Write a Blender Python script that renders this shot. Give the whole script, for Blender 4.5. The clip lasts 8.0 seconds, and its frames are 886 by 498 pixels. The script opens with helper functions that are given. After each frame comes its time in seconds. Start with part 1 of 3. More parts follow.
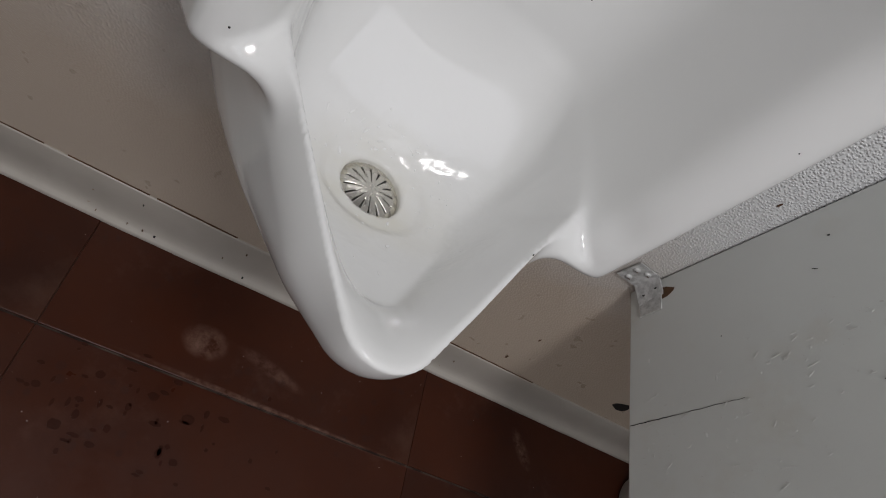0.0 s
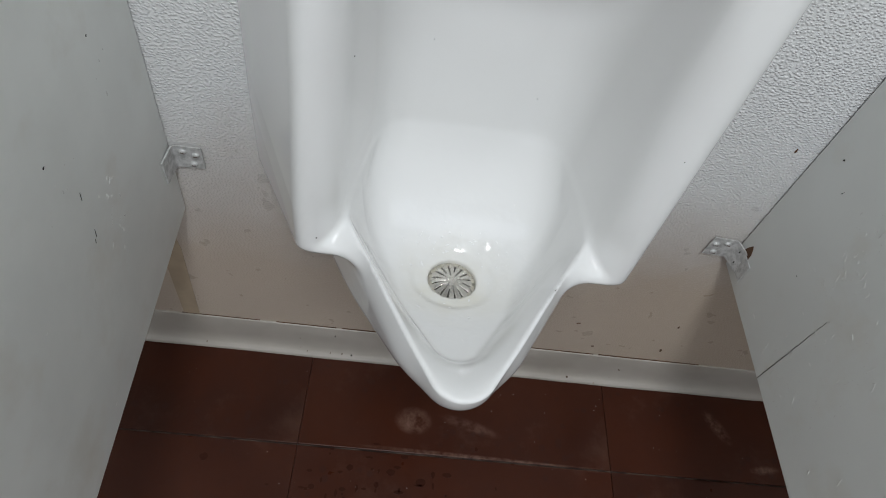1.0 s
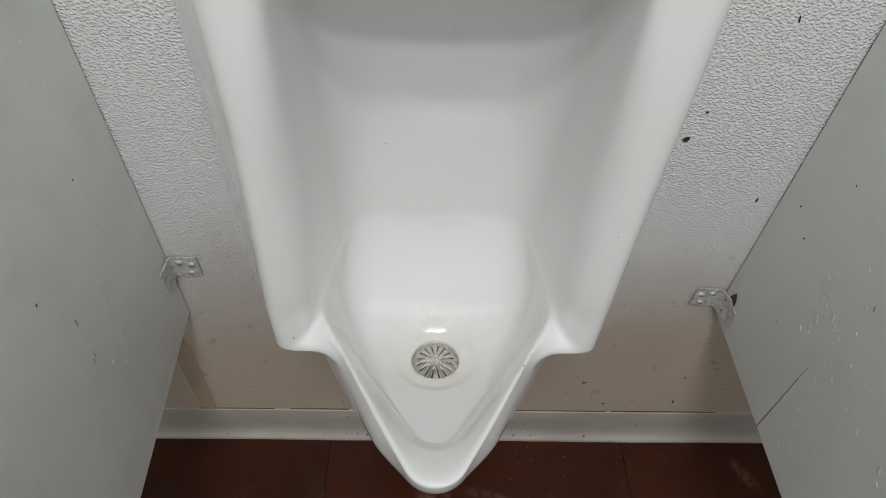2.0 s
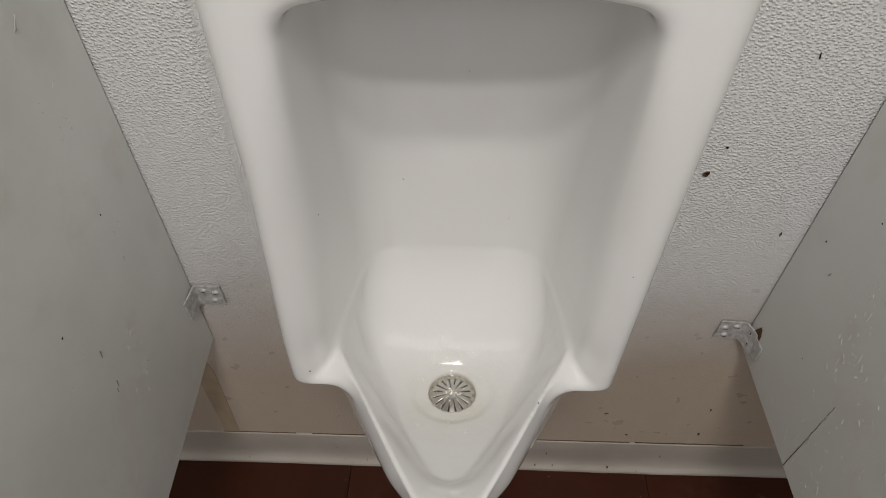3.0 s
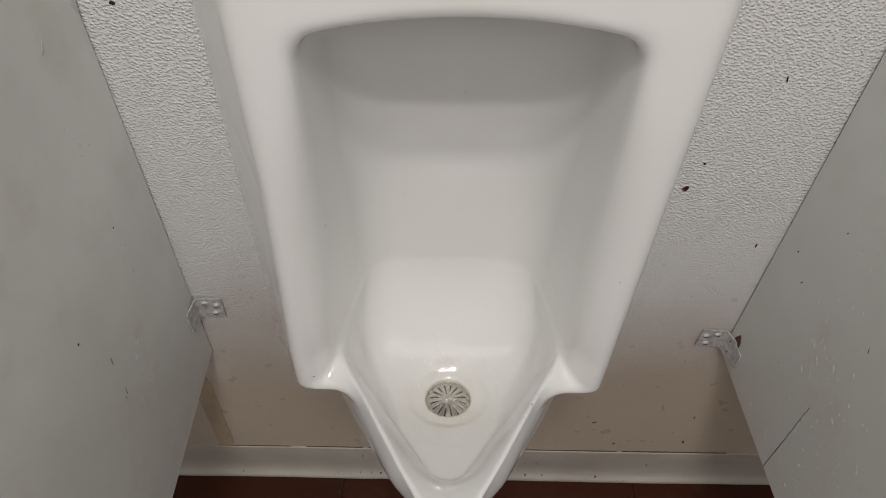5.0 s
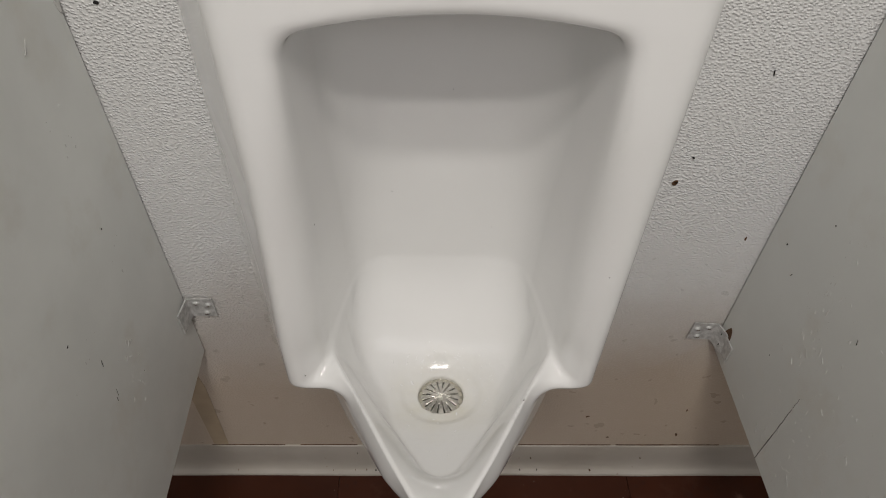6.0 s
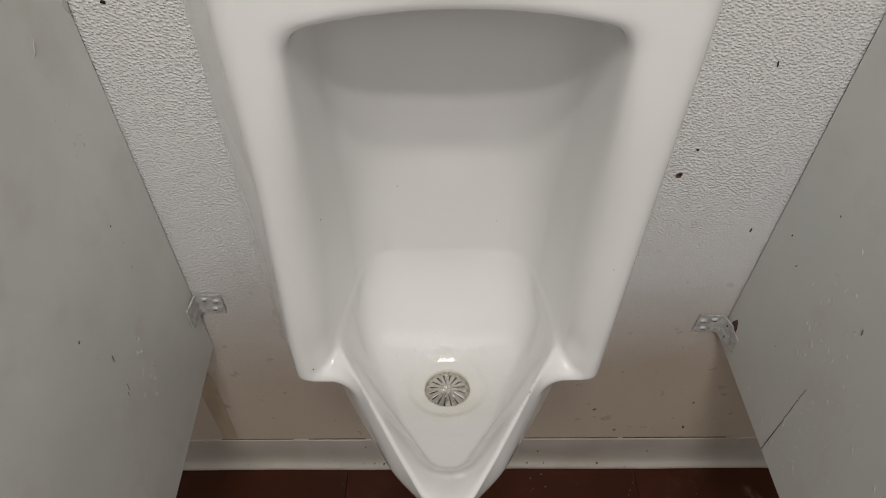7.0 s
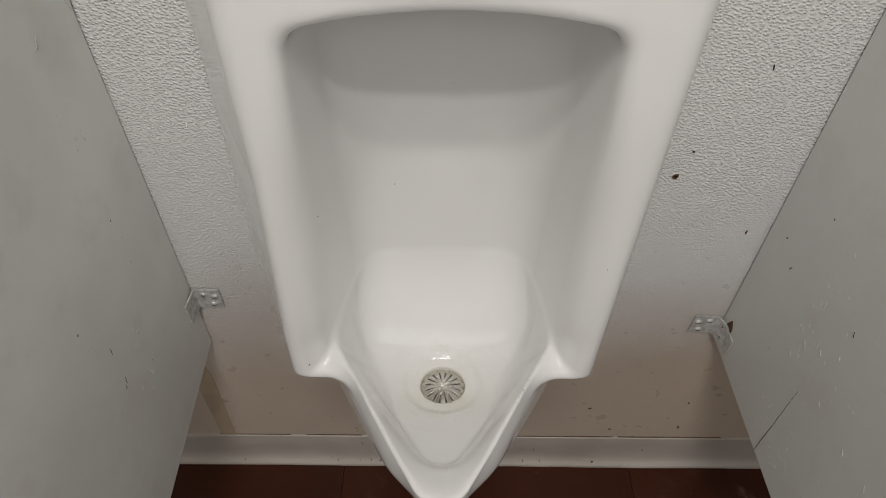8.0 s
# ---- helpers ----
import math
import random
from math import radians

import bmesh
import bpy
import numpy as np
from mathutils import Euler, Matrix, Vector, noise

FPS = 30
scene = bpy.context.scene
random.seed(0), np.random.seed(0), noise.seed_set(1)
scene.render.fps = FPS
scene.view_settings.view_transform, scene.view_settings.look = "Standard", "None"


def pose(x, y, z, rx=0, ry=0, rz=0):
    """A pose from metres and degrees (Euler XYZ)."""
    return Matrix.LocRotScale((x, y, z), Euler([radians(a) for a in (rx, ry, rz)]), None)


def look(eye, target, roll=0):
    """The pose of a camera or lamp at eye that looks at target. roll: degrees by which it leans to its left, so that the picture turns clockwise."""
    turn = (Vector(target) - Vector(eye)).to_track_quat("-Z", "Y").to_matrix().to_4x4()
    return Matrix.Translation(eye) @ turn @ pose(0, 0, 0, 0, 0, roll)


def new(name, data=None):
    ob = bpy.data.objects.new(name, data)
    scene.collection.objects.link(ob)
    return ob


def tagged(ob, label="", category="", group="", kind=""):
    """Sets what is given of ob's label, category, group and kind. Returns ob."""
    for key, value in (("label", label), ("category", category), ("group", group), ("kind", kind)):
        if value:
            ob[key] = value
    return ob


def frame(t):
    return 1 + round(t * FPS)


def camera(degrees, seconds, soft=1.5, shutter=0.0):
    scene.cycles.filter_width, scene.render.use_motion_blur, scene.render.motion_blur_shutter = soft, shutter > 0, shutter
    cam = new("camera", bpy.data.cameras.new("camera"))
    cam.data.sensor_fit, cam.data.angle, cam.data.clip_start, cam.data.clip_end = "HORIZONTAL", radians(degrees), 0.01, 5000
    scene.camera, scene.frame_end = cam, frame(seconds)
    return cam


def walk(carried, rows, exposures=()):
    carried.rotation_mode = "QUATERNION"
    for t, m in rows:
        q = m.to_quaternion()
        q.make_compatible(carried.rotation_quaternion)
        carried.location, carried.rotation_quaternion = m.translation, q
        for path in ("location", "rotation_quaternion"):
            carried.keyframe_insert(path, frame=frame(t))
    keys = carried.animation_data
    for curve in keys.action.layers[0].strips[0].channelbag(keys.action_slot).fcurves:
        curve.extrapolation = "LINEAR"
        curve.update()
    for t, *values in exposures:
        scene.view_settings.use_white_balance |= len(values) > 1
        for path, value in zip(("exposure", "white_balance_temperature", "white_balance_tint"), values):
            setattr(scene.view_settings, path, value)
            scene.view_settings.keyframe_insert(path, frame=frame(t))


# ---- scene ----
cam = camera(70.3, 8.0, soft=1.0)
PATH = [
    (0, (-0.124, -0.486, 0.929), (0.625, 0.659, -0.53), 54.6),
    (0.2, (-0.117, -0.5, 1.002), (0.49, 0.583, -0.566), 46.6),
    (0.5, (-0.102, -0.522, 1.07), (0.297, 0.564, -0.562), 32.7),
    (0.8, (-0.088, -0.549, 1.117), (0.141, 0.586, -0.514), 19.3),
    (1, (-0.071, -0.563, 1.144), (0.084, 0.618, -0.462), 12.5),
    (1.3, (-0.043, -0.579, 1.167), (0.045, 0.674, -0.426), 6.2),
    (1.5, (-0.032, -0.583, 1.176), (0.037, 0.712, -0.346), 3.9),
    (1.7, (-0.016, -0.576, 1.185), (0.037, 0.725, -0.292), 2.7),
    (2.8, (0.004, -0.54, 1.211), (-0.028, 0.798, -0.312), -0.3),
    (3, (0.008, -0.549, 1.212), (-0.051, 0.81, -0.254), -0.7),
    (3.5, (0.007, -0.576, 1.224), (-0.041, 0.827, -0.2), -0.9),
    (4, (0.003, -0.579, 1.229), (-0.03, 0.83, -0.19), -0.8),
    (4.5, (-0.007, -0.584, 1.23), (-0.028, 0.827, -0.187), 0.2),
    (6, (-0.001, -0.582, 1.232), (0.008, 0.817, -0.197), 0.4),
    (6.5, (-0.001, -0.582, 1.232), (0.019, 0.814, -0.201), 0.3),
    (7, (0.0, -0.587, 1.234), (-0.011, 0.803, -0.204), -0.7),
    (7.5, (0.003, -0.587, 1.235), (-0.007, 0.794, -0.212), -0.6),
    (8, (0.005, -0.591, 1.238), (-0.009, 0.795, -0.204), -0.1),
]
EXPOSURES = [(0.0, -0.26, 6150, 13), (0.25, -0.05, 6080, 11), (0.5, 0.02, 6000, 10), (1.0, 0.08, 5900, 8), (1.5, 0.04, 5950, 7), (3.0, -0.21, 6580, 12), (8.0, -0.22, 6600, 12)]
walk(cam, [(t, look(eye, target, roll)) for t, eye, target, roll in PATH], EXPOSURES)

from mathutils.bvhtree import BVHTree

# ---------------------------------------------------------------- light
world = bpy.data.worlds.new("world")
scene.world = world
world.use_nodes = True
world.node_tree.nodes["Background"].inputs[0].default_value = (0.6, 0.7, 0.8, 1)
world.node_tree.nodes["Background"].inputs[1].default_value = 0.05


def tube(name, x, y, z, length, width, power, colour):
    lamp = bpy.data.lights.new(name, "AREA")
    lamp.shape, lamp.size, lamp.size_y = "RECTANGLE", length, width
    lamp.energy, lamp.color = power, colour
    ob = new(name, lamp)
    ob.matrix_world = look((x, y, z), (x, y + 0.001, 0))
    return ob


tube("ceiling_tube", 0.0, -1.41, 2.46, 0.4, 0.11, 12.5, (1.0, 0.97, 0.92))
tube("ceiling_tube", 0.0, -1.02, 2.46, 0.4, 0.11, 12, (1.0, 0.97, 0.92))
# soft fill lamp added high by the far wall; no such source is known
fill_light = bpy.data.lights.new("fill_light", "AREA")
fill_light.shape, fill_light.size, fill_light.size_y = "RECTANGLE", 2.8, 1.25
fill_light.energy, fill_light.color = 16, (0.97, 0.97, 1.0)
new("fill_light", fill_light).matrix_world = look((0.15, -2.36, 1.82), (0.1, 0.0, 1.0))


# ---------------------------------------------------------------- materials
class Mat:
    """A node material with a Principled shader and short helpers."""

    def __init__(self, name, colour, rough=0.5, metal=0.0, spec=0.5):
        self.m = bpy.data.materials.new(name)
        self.m.use_nodes = True
        self.t = self.m.node_tree
        self.p = self.t.nodes["Principled BSDF"]
        self.p.inputs["Base Color"].default_value = (*colour, 1)
        self.p.inputs["Roughness"].default_value = rough
        self.p.inputs["Metallic"].default_value = metal
        self.p.inputs["Specular IOR Level"].default_value = spec
        self.co = self.node("ShaderNodeTexCoord").outputs["Object"]

    def node(self, kind, **sets):
        n = self.t.nodes.new(kind)
        for k, v in sets.items():
            n.inputs[k].default_value = v
        return n

    def link(self, a, b):
        self.t.links.new(a, b)

    def stretch(self, sx, sy, sz, turn=(0, 0, 0)):
        n = self.node("ShaderNodeMapping")
        n.inputs["Scale"].default_value = (sx, sy, sz)
        n.inputs["Rotation"].default_value = turn
        self.link(self.co, n.inputs["Vector"])
        return n.outputs["Vector"]

    def noise(self, scale, detail=4.0, rough=0.55, vec=None):
        n = self.node("ShaderNodeTexNoise", Scale=scale, Detail=detail, Roughness=rough)
        self.link(vec or self.co, n.inputs["Vector"])
        return n.outputs["Fac"]

    def voronoi(self, scale, vec=None, feature="SMOOTH_F1", dims="3D"):
        n = self.node("ShaderNodeTexVoronoi", Scale=scale)
        n.voronoi_dimensions = dims
        n.feature = feature
        self.link(vec or self.co, n.inputs["Vector"])
        return n.outputs["Distance"]

    def ramp(self, fac, lo, hi, a=0.0, b=1.0):
        n = self.node("ShaderNodeMapRange")
        n.inputs["From Min"].default_value, n.inputs["From Max"].default_value = lo, hi
        n.inputs["To Min"].default_value, n.inputs["To Max"].default_value = a, b
        self.link(fac, n.inputs["Value"])
        return n.outputs["Result"]

    def math(self, op, a, b):
        n = self.t.nodes.new("ShaderNodeMath")
        n.operation = op
        for i, v in enumerate((a, b)):
            if isinstance(v, (int, float)):
                n.inputs[i].default_value = v
            else:
                self.link(v, n.inputs[i])
        return n.outputs[0]

    def axis(self, name):
        n = self.t.nodes.new("ShaderNodeSeparateXYZ")
        self.link(self.co, n.inputs[0])
        return n.outputs[name]

    def blend(self, fac, a, b):
        n = self.t.nodes.new("ShaderNodeMix")
        n.data_type = "RGBA"
        self.link(fac, n.inputs["Factor"])
        for i, v in ((6, a), (7, b)):
            if isinstance(v, tuple):
                n.inputs[i].default_value = (*v, 1)
            else:
                self.link(v, n.inputs[i])
        return n.outputs[2]

    def colour(self, c):
        self.link(c, self.p.inputs["Base Color"])

    def gloss(self, r):
        self.link(r, self.p.inputs["Roughness"])

    def bump(self, height, depth, strength=1.0, under=None):
        n = self.node("ShaderNodeBump", Strength=strength, Distance=depth)
        self.link(height, n.inputs["Height"])
        if under is not None:
            self.link(under, n.inputs["Normal"])
        self.link(n.outputs["Normal"], self.p.inputs["Normal"])
        return n.outputs["Normal"]


# glazed vitreous china, faintly limescaled round the outlet
K = Mat("vitreous_china", (0.82, 0.82, 0.81), 0.06)
near = K.node("ShaderNodeVectorMath")
near.operation = "DISTANCE"
near.inputs[1].default_value = (0.0, -0.175, 0.54)
K.link(K.co, near.inputs[0])
ring = K.math("MULTIPLY", K.ramp(near.outputs["Value"], 0.085, 0.03), K.ramp(K.noise(28, 5), 0.3, 0.7, 0.2, 1.0))
base = K.blend(K.ramp(K.noise(3.0, 3), 0.3, 0.7), (0.785, 0.785, 0.78), (0.755, 0.755, 0.74))
K.colour(K.blend(K.math("MULTIPLY", ring, 0.42), base, (0.66, 0.62, 0.47)))
K.gloss(K.ramp(K.noise(14, 4), 0.35, 0.75, 0.035, 0.11))
n = K.bump(K.noise(30, 2), 0.0003, 0.08)
wet = K.math("MULTIPLY", K.ramp(near.outputs["Value"], 0.13, 0.07), K.math("MULTIPLY", K.noise(95, 2), K.ramp(K.noise(38, 2), 0.46, 0.60)))
K.bump(wet, 0.0014, 0.35, n)
CHINA = K.m

# white pebbled fibreglass wall panel, yellowed and stained towards the foot, with painted shade
K = Mat("pebbled_wall", (0.75, 0.75, 0.73), 0.42)
warp = K.noise(26, 2)
wob = K.node("ShaderNodeTexNoise", Scale=90.0, Detail=2.0)
K.link(K.co, wob.inputs["Vector"])
mixed = K.node("ShaderNodeVectorMath")
mixed.operation = "MULTIPLY_ADD"
mixed.inputs[1].default_value = (0.002, 0.002, 0.002)
K.link(wob.outputs["Color"], mixed.inputs[0])
flat = K.t.nodes.new("ShaderNodeCombineXYZ")
K.link(K.math("ADD", K.math("MULTIPLY", K.axis("X"), 0.84), K.math("MULTIPLY", K.axis("Z"), 0.22)), flat.inputs[0])
K.link(K.math("MULTIPLY", K.axis("Z"), 1.12), flat.inputs[1])
K.link(flat.outputs[0], mixed.inputs[2])
cells = K.voronoi(275, mixed.outputs["Vector"], "F1", "2D")
dense = K.ramp(K.noise(7, 3), 0.3, 0.7, 0.50, 0.66)
rise = K.node("ShaderNodeMapRange")
rise.interpolation_type = "SMOOTHSTEP"
K.link(cells, rise.inputs["Value"])
K.link(dense, rise.inputs["From Min"])
rise.inputs["From Max"].default_value = 0.0
pebble = K.math("ADD", rise.outputs["Result"], K.math("MULTIPLY", K.noise(300, 2), 0.10))
# yellow staining, its tan deepened to paint in the shade low on the wall
stain_and_shade = K.math("MULTIPLY", K.ramp(K.math("ADD", K.axis("Z"), K.ramp(K.noise(4.5, 5), 0, 1, -0.16, 0.16)), 0.62, 0.30), 0.92)
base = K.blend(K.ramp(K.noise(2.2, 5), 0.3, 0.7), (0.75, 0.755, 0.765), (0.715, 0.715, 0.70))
aged_shaded = K.blend(stain_and_shade, base, (0.47, 0.39, 0.31))
# a tan area with a clear upper edge below the bent bracket
edge = K.math("SUBTRACT", K.math("ADD", K.math("MULTIPLY", K.axis("X"), 0.87), 0.069), K.axis("Z"))
tan_area = K.math("MULTIPLY", K.ramp(K.math("ADD", edge, K.ramp(K.noise(9, 4), 0, 1, -0.02, 0.02)), 0.0, 0.012), K.ramp(K.axis("X"), 0.25, 0.38))
aged_shaded = K.blend(K.math("MULTIPLY", tan_area, 0.30), aged_shaded, (0.50, 0.41, 0.31))
specks = K.ramp(K.noise(95, 2), 0.77, 0.80)
K.colour(K.blend(K.math("MULTIPLY", specks, 0.5), aged_shaded, (0.22, 0.15, 0.10)))
K.gloss(K.ramp(warp, 0.3, 0.7, 0.26, 0.42))
relief = K.node("ShaderNodeBump", Distance=0.0010)
K.link(K.math("MULTIPLY", K.ramp(K.noise(3.5, 3), 0.3, 0.7, 0.75, 1.0), K.ramp(K.axis("Z"), 0.22, 0.5, 0.5, 1.0)), relief.inputs["Strength"])
K.link(pebble, relief.inputs["Height"])
K.link(relief.outputs["Normal"], K.p.inputs["Normal"])
WALL = K.m

# grey-white painted partition board, chipped and scuffed
def board_material(name, side):
    k = Mat(name, (0.6, 0.61, 0.58), 0.45)
    chips = k.noise(1.0, 2, 0.6, k.stretch(1, 26, 58, (radians(24 * side), 0, 0)))
    where = k.ramp(k.noise(5.5, 3), 0.48, 0.62)
    chip = k.math("MULTIPLY", k.ramp(chips, 0.735, 0.75), where)
    dots = k.ramp(k.noise(70, 2), 0.79, 0.81)
    # same paint on both boards; the left tone is raised to paint in stronger light
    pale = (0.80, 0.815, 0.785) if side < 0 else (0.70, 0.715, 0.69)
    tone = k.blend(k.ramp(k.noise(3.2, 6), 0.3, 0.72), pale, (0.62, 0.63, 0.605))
    tone = k.blend(k.math("MULTIPLY", k.ramp(k.noise(9, 5), 0.55, 0.8), 0.5), tone, (0.55, 0.50, 0.41))
    tone = k.blend(k.math("MULTIPLY", dots, 0.6), tone, (0.30, 0.24, 0.17))
    k.colour(k.blend(chip, tone, (0.80, 0.80, 0.78)))
    k.gloss(k.ramp(k.noise(12, 4), 0.3, 0.7, 0.36, 0.55))
    n = k.bump(k.noise(40, 4), 0.0008, 0.25)
    k.bump(chip, 0.0012, 0.6, n)
    return k.m


BOARD_L_LIT, BOARD_R = board_material("painted_board", -1), board_material("painted_board_scuffed", 1)

# red-brown sealed floor tile with dried splashes
K = Mat("floor_tile", (0.05, 0.017, 0.01), 0.4, 0.0, 0.22)
rnd = K.node("ShaderNodeObjectInfo").outputs["Random"]
tone = K.blend(K.ramp(K.noise(6, 6), 0.3, 0.7), (0.052, 0.0148, 0.0068), (0.032, 0.0088, 0.0042))
tone = K.blend(K.math("MULTIPLY", rnd, 0.4), tone, (0.068, 0.018, 0.008))
spots = K.math("MULTIPLY", K.ramp(K.voronoi(42, feature="F1"), 0.30, 0.24), K.ramp(K.noise(7, 2), 0.52, 0.6))
tone = K.blend(K.math("MULTIPLY", spots, 0.55), tone, (0.035, 0.013, 0.009))
dust = K.math("MULTIPLY", K.ramp(K.noise(5, 7, 0.7), 0.57, 0.78), 0.22)
tone = K.blend(dust, tone, (0.20, 0.125, 0.09))
place = K.node("ShaderNodeNewGeometry").outputs["Position"]


def smear(cx, cy, rx, ry, turn, scale):
    """A pale dried smear: an oval patch of the floor, broken up by noise."""
    m = K.node("ShaderNodeMapping")
    m.vector_type = "TEXTURE"
    m.inputs["Location"].default_value = (cx, cy, 0)
    m.inputs["Rotation"].default_value = (0, 0, turn)
    m.inputs["Scale"].default_value = (rx, ry, 1)
    K.link(place, m.inputs["Vector"])
    size = K.t.nodes.new("ShaderNodeVectorMath")
    size.operation = "LENGTH"
    K.link(m.outputs["Vector"], size.inputs[0])
    broken = K.noise(scale, 5, 0.65, place)
    return K.math("MULTIPLY", K.ramp(size.outputs["Value"], 1.1, 0.5), K.ramp(broken, 0.38, 0.62))


for cx, cy, rx, ry, turn, scale, amount in ((0.002, -0.127, 0.034, 0.026, 0, 40, 0.6), (0.11, -0.128, 0.06, 0.012, -0.25, 50, 0.3), (0.607, -0.085, 0.014, 0.04, 0.6, 80, 0.5), (0.685, -0.163, 0.03, 0.009, 0.1, 90, 0.5), (0.16, -0.187, 0.26, 0.005, -0.02, 60, 0.5)):
    tone = K.blend(K.math("MULTIPLY", smear(cx, cy, rx, ry, turn, scale), amount), tone, (0.23, 0.14, 0.105))
grit = K.ramp(K.noise(210, 1), 0.80, 0.82)
K.colour(K.blend(grit, tone, (0.42, 0.36, 0.30)))
K.gloss(K.ramp(K.noise(11, 5), 0.3, 0.7, 0.25, 0.5))
K.bump(K.noise(38, 5), 0.0012, 0.35)
TILE = K.m

K = Mat("dirty_grout", (0.03, 0.018, 0.013), 0.8)
K.colour(K.blend(K.ramp(K.noise(30, 4), 0.4, 0.65), (0.02, 0.011, 0.008), (0.10, 0.075, 0.06)))
GROUT = K.m

# vinyl skirting, off-white
K = Mat("vinyl_skirting", (0.66, 0.63, 0.58), 0.4)
tone = K.blend(K.ramp(K.noise(6, 5), 0.3, 0.7), (0.44, 0.41, 0.37), (0.35, 0.32, 0.28))
K.colour(K.blend(K.ramp(K.noise(75, 2), 0.74, 0.78), tone, (0.25, 0.17, 0.12)))
K.bump(K.noise(20, 3), 0.001, 0.3)
VINYL = K.m

K = Mat("galvanised_steel", (0.62, 0.63, 0.62), 0.42, 0.2)
K.colour(K.blend(K.ramp(K.noise(120, 3), 0.4, 0.65), (0.62, 0.62, 0.61), (0.40, 0.40, 0.39)))
K.bump(K.noise(160, 2), 0.0004, 0.5)
STEEL = K.m

K = Mat("chrome", (0.62, 0.60, 0.55), 0.28, 1.0)
K.gloss(K.ramp(K.noise(90, 3), 0.3, 0.7, 0.18, 0.36))
CHROME = K.m


def plain(name, colour, rough, metal=0.0, var=0.25, scale=40):
    k = Mat(name, colour, rough, metal)
    k.colour(k.blend(k.ramp(k.noise(scale, 4), 0.3, 0.7), colour, tuple(c * (1 - var) for c in colour)))
    return k.m


BLACK = plain("dark_gap", (0.012, 0.010, 0.009), 0.8)
RUST = plain("brown_grime", (0.13, 0.065, 0.03), 0.85, 0.0, 0.5)
STAIN = plain("tan_adhesive_stain", (0.45, 0.36, 0.255), 0.6, 0.0, 0.25, 18)
WHITE = plain("white_paint", (0.78, 0.77, 0.74), 0.4, 0.0, 0.06, 4)
CEIL = plain("ceiling_paint", (0.8, 0.8, 0.78), 0.8, 0.0, 0.05, 3)
CHALK = plain("chipped_plaster", (0.66, 0.655, 0.63), 0.7, 0.0, 0.15, 60)

K = Mat("water", (0.82, 0.82, 0.81), 0.02)
K.p.inputs["IOR"].default_value = 1.33
WATER = K.m


# ---------------------------------------------------------------- mesh helpers
def mesh_of(name, bm, material, smooth=False):
    me = bpy.data.meshes.new(name)
    bmesh.ops.recalc_face_normals(bm, faces=bm.faces)
    bm.to_mesh(me)
    bm.free()
    me.materials.append(material)
    if smooth:
        me.shade_smooth()
    return me


def part(name, bm, material, parent=None, label="", smooth=False):
    ob = new(name, mesh_of(name, bm, material, smooth))
    if parent is not None:
        ob.parent = parent
    if label:
        ob["label"] = label
    return ob


def thing(name, label, category, group="", kind="", at=(0, 0, 0)):
    ob = new(name)
    ob.location = at
    ob.empty_display_size = 0.05
    return tagged(ob, label, category, group, kind)


def box(lo, hi, bevel=0.0, segs=2, bm=None):
    bm = bm or bmesh.new()
    made = bmesh.ops.create_cube(bm, size=1)["verts"]
    for v in made:
        v.co = Vector([lo[i] + (v.co[i] + 0.5) * (hi[i] - lo[i]) for i in range(3)])
    if bevel:
        edges = list({e for v in made for e in v.link_edges})
        bmesh.ops.bevel(bm, geom=edges, offset=bevel, segments=segs, profile=0.6, affect="EDGES")
    return bm


def blob(points, depth, axis="y", bm=None):
    """A thin raised patch: a polygon in the plane square to the axis, with a little thickness."""
    bm = bm or bmesh.new()
    vs = [bm.verts.new(p) for p in points]
    face = bm.faces.new(vs)
    out = bmesh.ops.extrude_face_region(bm, geom=[face])
    step = {"y": Vector((0, -depth, 0)), "z": Vector((0, 0, depth)), "x": Vector((depth, 0, 0))}[axis]
    bmesh.ops.translate(bm, vec=step, verts=[v for v in out["geom"] if isinstance(v, bmesh.types.BMVert)])
    return bm


def ragged(cx, cy, rx, ry, n, seed, turn=0.0, rough=0.35):
    """An uneven closed outline round a centre, in two coordinates."""
    r = random.Random(seed)
    pts = []
    for i in range(n):
        a = 2 * math.pi * i / n
        k = 1 + r.uniform(-rough, rough)
        u, v = rx * k * math.cos(a), ry * k * math.sin(a)
        pts.append((cx + u * math.cos(turn) - v * math.sin(turn), cy + u * math.sin(turn) + v * math.cos(turn)))
    return pts


# ---------------------------------------------------------------- the room
X0, X1, Y0, Y1, H = -1.5, 1.9, -2.4, 0.0, 2.5
wall_north = tagged(part("wall_north", box((X0, 0, 0), (X1, 0.12, H)), WALL), "white pebbled fibreglass wall panel, yellowed and stained near the floor, with shade painted into the tan", "wall", kind="structure")
tagged(part("wall_south", box((X0, Y0 - 0.12, 0), (X1, Y0, H)), WHITE), "plain white painted wall", "wall", kind="structure")
tagged(part("wall_west", box((X0 - 0.12, Y0 - 0.12, 0), (X0, Y1 + 0.12, H)), WHITE), "plain white painted wall", "wall", kind="structure")
tagged(part("wall_east", box((X1, Y0 - 0.12, 0), (X1 + 0.12, Y1 + 0.12, H)), WHITE), "plain white painted wall", "wall", kind="structure")
tagged(part("ceiling", box((X0 - 0.12, Y0 - 0.12, H), (X1 + 0.12, Y1 + 0.12, H + 0.1)), CEIL), "plain white ceiling", "ceiling", kind="structure")
floor = tagged(part("floor", box((X0 - 0.12, Y0 - 0.12, -0.1), (X1 + 0.12, Y1 + 0.12, -0.004)), GROUT), "dark red-brown tiled floor with dirty joints", "floor", kind="structure")

